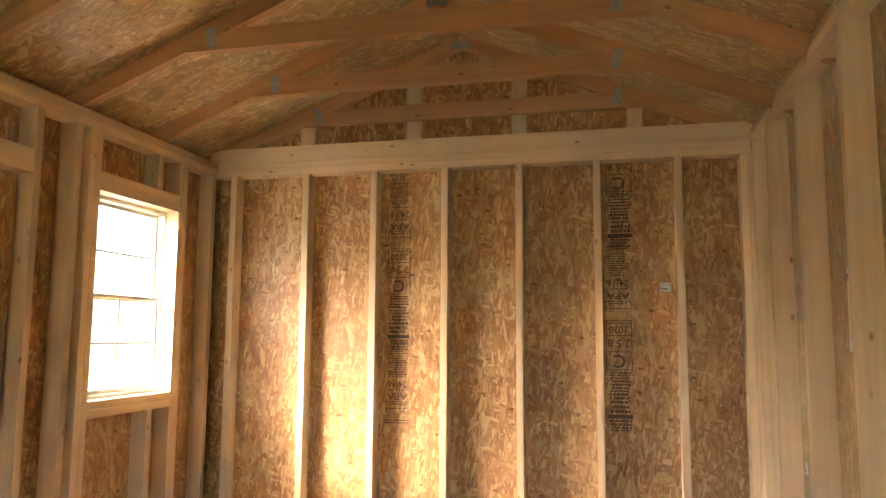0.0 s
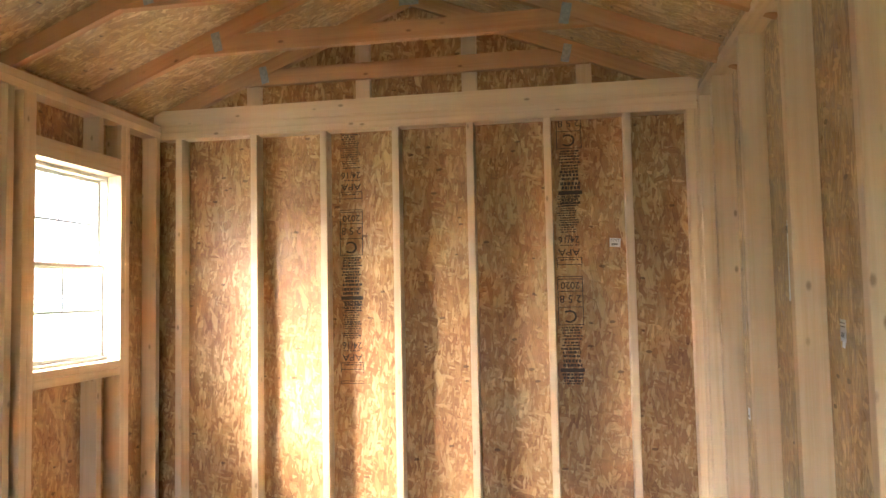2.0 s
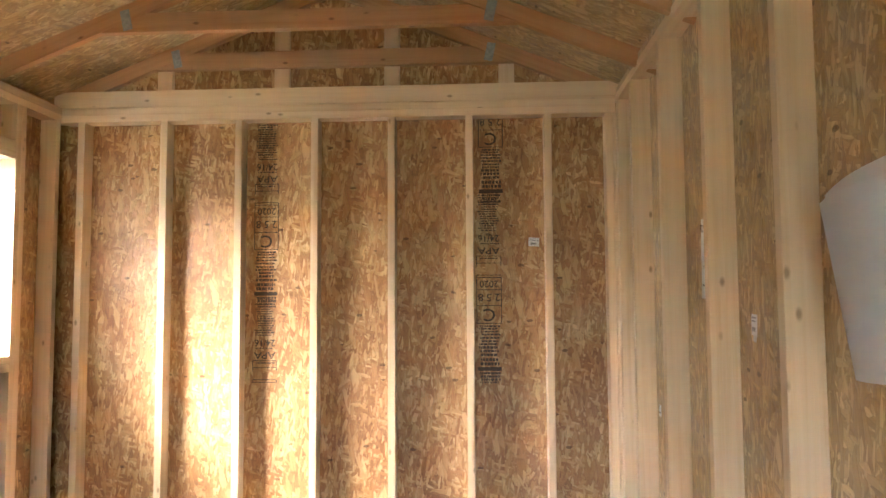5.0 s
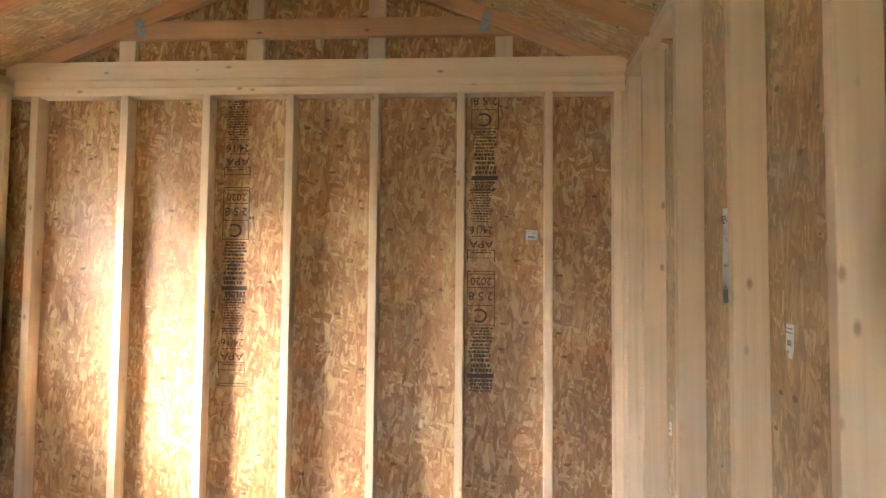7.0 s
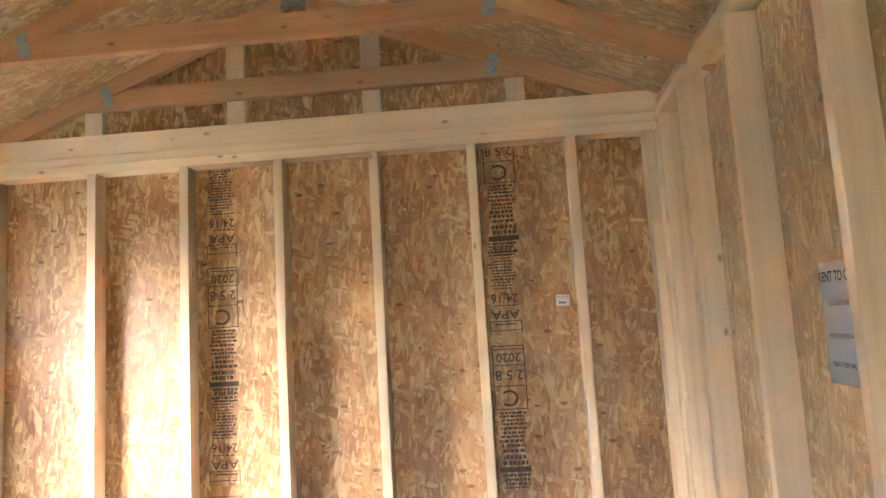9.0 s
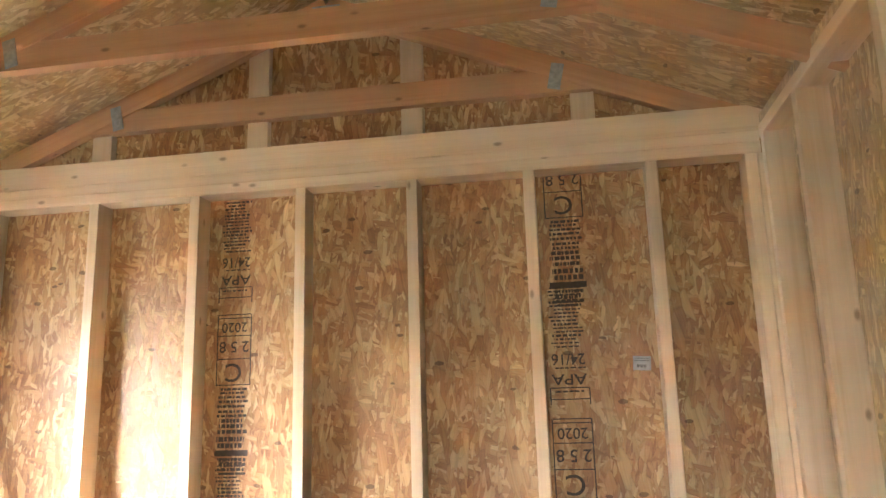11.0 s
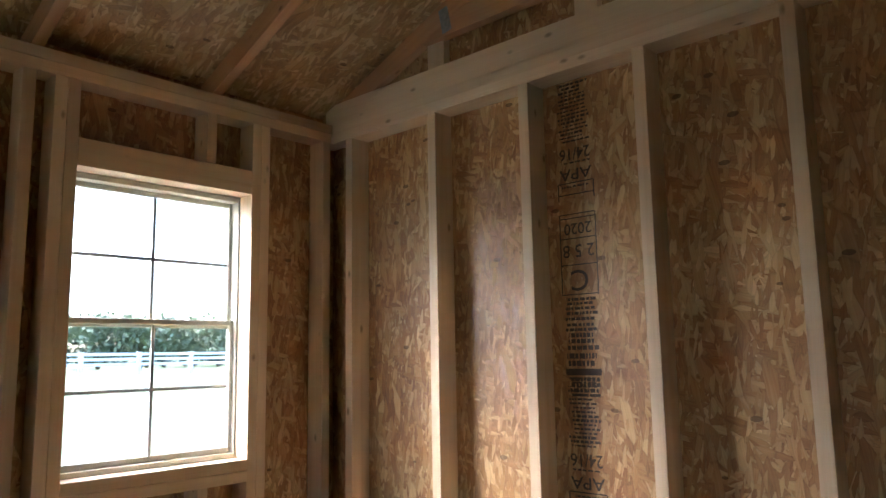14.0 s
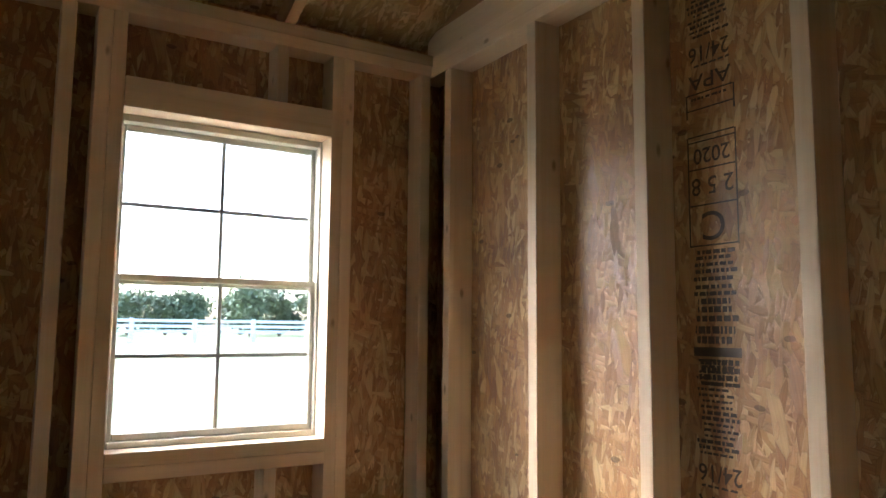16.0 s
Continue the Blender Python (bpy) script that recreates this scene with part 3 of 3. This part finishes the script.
def mill_stamp(parent, o, x, up, rnd, lo=-9.0, hi=9.0, full=True):
    """A run of mill printing whose big letter stands at o; it runs on along up."""
    m = basis(o, x, up) @ Matrix.Translation((0, 0, 0.0008))
    for body, s, size, wide in (("24/16", -0.400, 0.052, 0.95), ("APA", -0.334, 0.050, 1.25), ("2020", -0.160, 0.050, 1.0), ("2 5 8", -0.090, 0.056, 1.0), ("C", 0.0, 0.092, 1.05)):
        if lo < s < hi:
            text_mesh("stamp_letters", body, size, STAMP, parent, m @ Matrix.Translation((0, s, 0)), 0.0004, wide)
    lines, small = [], []
    for s in (-0.305, -0.268, -0.205, -0.192, -0.128, -0.045, 0.047):
        lines.append((-0.062, 0.062, s, 0.0035))
    lines.append((-0.062, 0.062, 0.283, 0.020))
    for s, hgt in ((-0.37, 0.005), (-0.305 + 0.012, 0.006), (0.062, 0.009), (0.075, 0.008), (0.09, 0.008), (0.105, 0.009), (0.122, 0.009), (0.14, 0.009), (0.155, 0.009),
                   (0.172, 0.013), (0.19, 0.013), (0.21, 0.013), (0.235, 0.016), (0.257, 0.016), (0.305, 0.012), (0.322, 0.012), (0.338, 0.012), (0.352, 0.008)):
        small.append((-0.058 + rnd.uniform(0, 0.02), 0.058 - rnd.uniform(0, 0.015), s, hgt))
    if full:
        for k in range(17):
            small.append((-0.058 + rnd.uniform(0, 0.03), 0.058 - rnd.uniform(0, 0.02), -0.64 + k * 0.0125, rnd.choice((0.005, 0.006, 0.008))))
    keep = [r for r in lines if lo < r[2] < hi]
    if keep:
        bars("stamp_lines", keep, STAMP, parent, m, rnd, 0)
    keep = [r for r in small if lo < r[2] < hi]
    if keep:
        bars("stamp_small_print", keep, STAMP, parent, m, rnd)
    edges = [(sx * 0.064, max(a, lo), min(b, hi)) for sx in (-1, 1) for a, b in ((-0.205, 0.05), (-0.305, -0.25)) if min(b, hi) > max(a, lo)]
    if edges:
        bm = bmesh.new()
        for ex, a, b in edges:
            bm.faces.new([bm.verts.new((p, q, 0)) for p, q in ((ex - 0.002, a), (ex + 0.002, a), (ex + 0.002, b), (ex - 0.002, b))])
        link("stamp_border", bm, STAMP, parent, m)


prnd = random.Random(21)
YF = YN + D
mill_stamp(wall_north, (-1.147, YF, 1.642), (-1, 0, 0), (0, 0, -1), prnd, full=True)
mill_stamp(wall_north, (-1.150, YF, 0.700), (-1, 0, 0), (0, 0, -1), prnd, lo=-0.66, hi=-0.19)
mill_stamp(wall_north, (0.055, YF, 2.176), (-1, 0, 0), (0, 0, -1), prnd, lo=-0.10)
mill_stamp(wall_north, (0.040, YF, 1.245), (-1, 0, 0), (0, 0, -1), prnd)
for cx, cys, side in ((-1.80, (4.86, 3.92, 2.98, 2.04, 1.10), -1), (0.235, (4.24, 3.30, 2.36), 1)):
    n = Vector((-side * SLOPE, 0, -1)).normalized()
    for c in cys:
        mill_stamp(ceiling, (cx, c, under(cx) + LIFT - 0.001), Vector((0, -1, 0)).cross(n), (0, -1, 0), prnd, lo=-0.64 if c < 4.5 else 0.04)

# paper notice pinned on the strand board
XO = XR + D


def leaf(name, w, hgt, mat, parent, m, bend=0.0, sag=0.0, nu=12, nv=6, slant=0.0, thick=0.0006):
    """A sheet of paper, w by hgt, bent about its height."""
    bm = bmesh.new()
    g = [[bm.verts.new((u / nu * w + slant * (1 - v / nv) * (1 - u / nu), -hgt / 2 + v / nv * hgt, bend * math.sin(math.pi * u / nu) + sag * (1 - u / nu) ** 2 * (1 - 0.5 * v / nv)))
          for v in range(nv + 1)] for u in range(nu + 1)]
    for a in range(nu):
        for b in range(nv):
            bm.faces.new((g[a][b], g[a + 1][b], g[a + 1][b + 1], g[a][b + 1]))
    bmesh.ops.solidify(bm, geom=bm.faces[:], thickness=thick)
    bmesh.ops.recalc_face_normals(bm, faces=bm.faces)
    return link(name, bm, mat, parent, m)


notice = empty("paper_notice", (XO, 3.37, 1.465), label="white printed notice on the strand board behind a stud", category="notice")
nm = basis((-0.002, 0, 0), (0, -1, 0), (0, 0, 1)) @ pose(0, 0, 0, 0, 0, -2)
leaf("sheet", 0.216, 0.279, PAPER, notice, nm, 0.002)
tm = nm @ Matrix.Translation((0, 0, 0.0035))
for body, px, pz, size, bold in (("RENT TO OWN", 0.103, 0.105, 0.034, 0.0004), ("NO CREDIT CHECK,", 0.100, 0.045, 0.0155, 0.0002), ("EVERYONE IS PRE-APPRO", 0.101, -0.030, 0.0155, 0.0002), ("PENALTY FOR EARLY PA", 0.101, -0.094, 0.0155, 0.0002)):
    text_mesh("lettering", body, size, INK, notice, tm @ Matrix.Translation((px, pz, 0)), bold, 0.85)


def sticker(o, x, w, hgt, label, seed, torn=False):
    s = empty("sticker", o, label=label, category="sticker")
    m = basis((0, 0, 0), x, (0, 0, 1)) @ pose(0, 0, 0.0012, 0, 0, random.Random(seed).uniform(-6, 6))
    leaf("paper", w, hgt, PAPER, s, m @ Matrix.Translation((-w / 2, 0, 0)), 0.0005, 0.0, 4, 2)
    rnd = random.Random(seed)
    bars("print", [(-w * 0.4, w * 0.4, hgt * (0.34 - 0.16 * k), hgt * 0.05) for k in range(2)], GREYINK, s, m @ Matrix.Translation((0, 0, 0.0012)), rnd, 0.008)
    bars("barcode", [(-w * 0.3, w * 0.25, -hgt * 0.2, hgt * 0.22)], GREYINK, s, m @ Matrix.Translation((0, 0, 0.0013)), rnd, 0.003)
    if torn:
        leaf("torn_corner", w * 0.5, hgt * 0.35, PAPER, s, m @ pose(0, -hgt * 0.5, 0.002, 0, 0, -18), 0.004, 0.0, 4, 2)
    return s


sticker((0.277, YF, 1.622), (1, 0, 0), 0.056, 0.046, "small white barcode sticker on reddish strand board", 3)
sticker((XO, 2.875, 1.250), (0, -1, 0), 0.046, 0.062, "torn white barcode sticker on tan strand board", 4, True)
sticker((XO, 4.06, 0.83), (0, -1, 0), 0.04, 0.05, "small white sticker low on the strand board", 5)

# loose papers hung on a stud
papers = empty("hanging_papers", (XR, 1.885, 1.5), label="white paper sheets hung on a stud with a curling corner", category="papers")
pm = basis((-0.012, 0.30, -0.155), (0, -1, 0), (0, 0, 1))
leaf("front_sheet", 0.33, 0.335, PAPER, papers, pm @ pose(0, 0, 0.004, 0, 0, 3), 0.030, 0.010, 16, 8, 0.11)
leaf("back_sheet", 0.34, 0.30, PAPER, papers, pm @ pose(0.005, 0.035, -0.006, 0, 0, 7), 0.024, 0.004, 16, 8, 0.09)
printed = leaf("printed_sheet", 0.22, 0.30, PAPER, papers, pm @ pose(0.27, 0.02, 0.012, 0, 0, 2), 0.012, 0.0, 8, 6)
bars("print", [(0.02, 0.2, 0.12 - 0.014 * k, 0.004) for k in range(16)], GREYINK, printed, Matrix.Translation((0, 0, 0.0145)), prnd, 0.02)
link("pushpin", box_bm(0.012, 0.012, 0.012, 0.004, 2), NAIL, papers, Matrix.Translation((-0.042, 0.0, -0.02)))


def rod(bm, p, q, r, segs=10):
    p, q = Vector(p), Vector(q)
    rot = (q - p).to_track_quat("Z", "Y").to_matrix().to_4x4()
    bmesh.ops.create_cone(bm, cap_ends=True, segments=segs, radius1=r, radius2=r, depth=(q - p).length, matrix=Matrix.Translation((p + q) / 2) @ rot)


hook = empty("key_on_nail", (XR, 1.893, 1.145), label="door key hung on a steel nail in the stud", category="key")
bm = bmesh.new()
rod(bm, (0.03, 0, -0.004), (-0.052, 0.006, 0.008), 0.0022)
rod(bm, (-0.052, 0.006, 0.008), (-0.055, 0.006, 0.0085), 0.006)
link("nail", bm, NAIL, hook)
bm = bmesh.new()
for k in range(14):
    a, b = 2 * math.pi * k / 14, 2 * math.pi * (k + 1) / 14
    rod(bm, (-0.035, math.cos(a) * 0.013, -0.008 + math.sin(a) * 0.013), (-0.035, math.cos(b) * 0.013, -0.008 + math.sin(b) * 0.013), 0.0012, 6)
link("key_ring", bm, BRASS, hook)
bm = bmesh.new()
rod(bm, (-0.036, -0.001, -0.030), (-0.034, 0.001, -0.030), 0.012, 16)
bmesh.ops.rotate(bm, verts=bm.verts, cent=(-0.035, 0, -0.03), matrix=Matrix.Rotation(radians(25), 3, "Z"))
vb = box_bm(0.0022, 0.008, 0.032, 0.0005)
bmesh.ops.translate(vb, verts=vb.verts, vec=(-0.035, 0, -0.055))
tmpm = bpy.data.meshes.new("key")
vb.to_mesh(tmpm)
bm.from_mesh(tmpm)
vb.free()
link("key", bm, BRASS, hook)
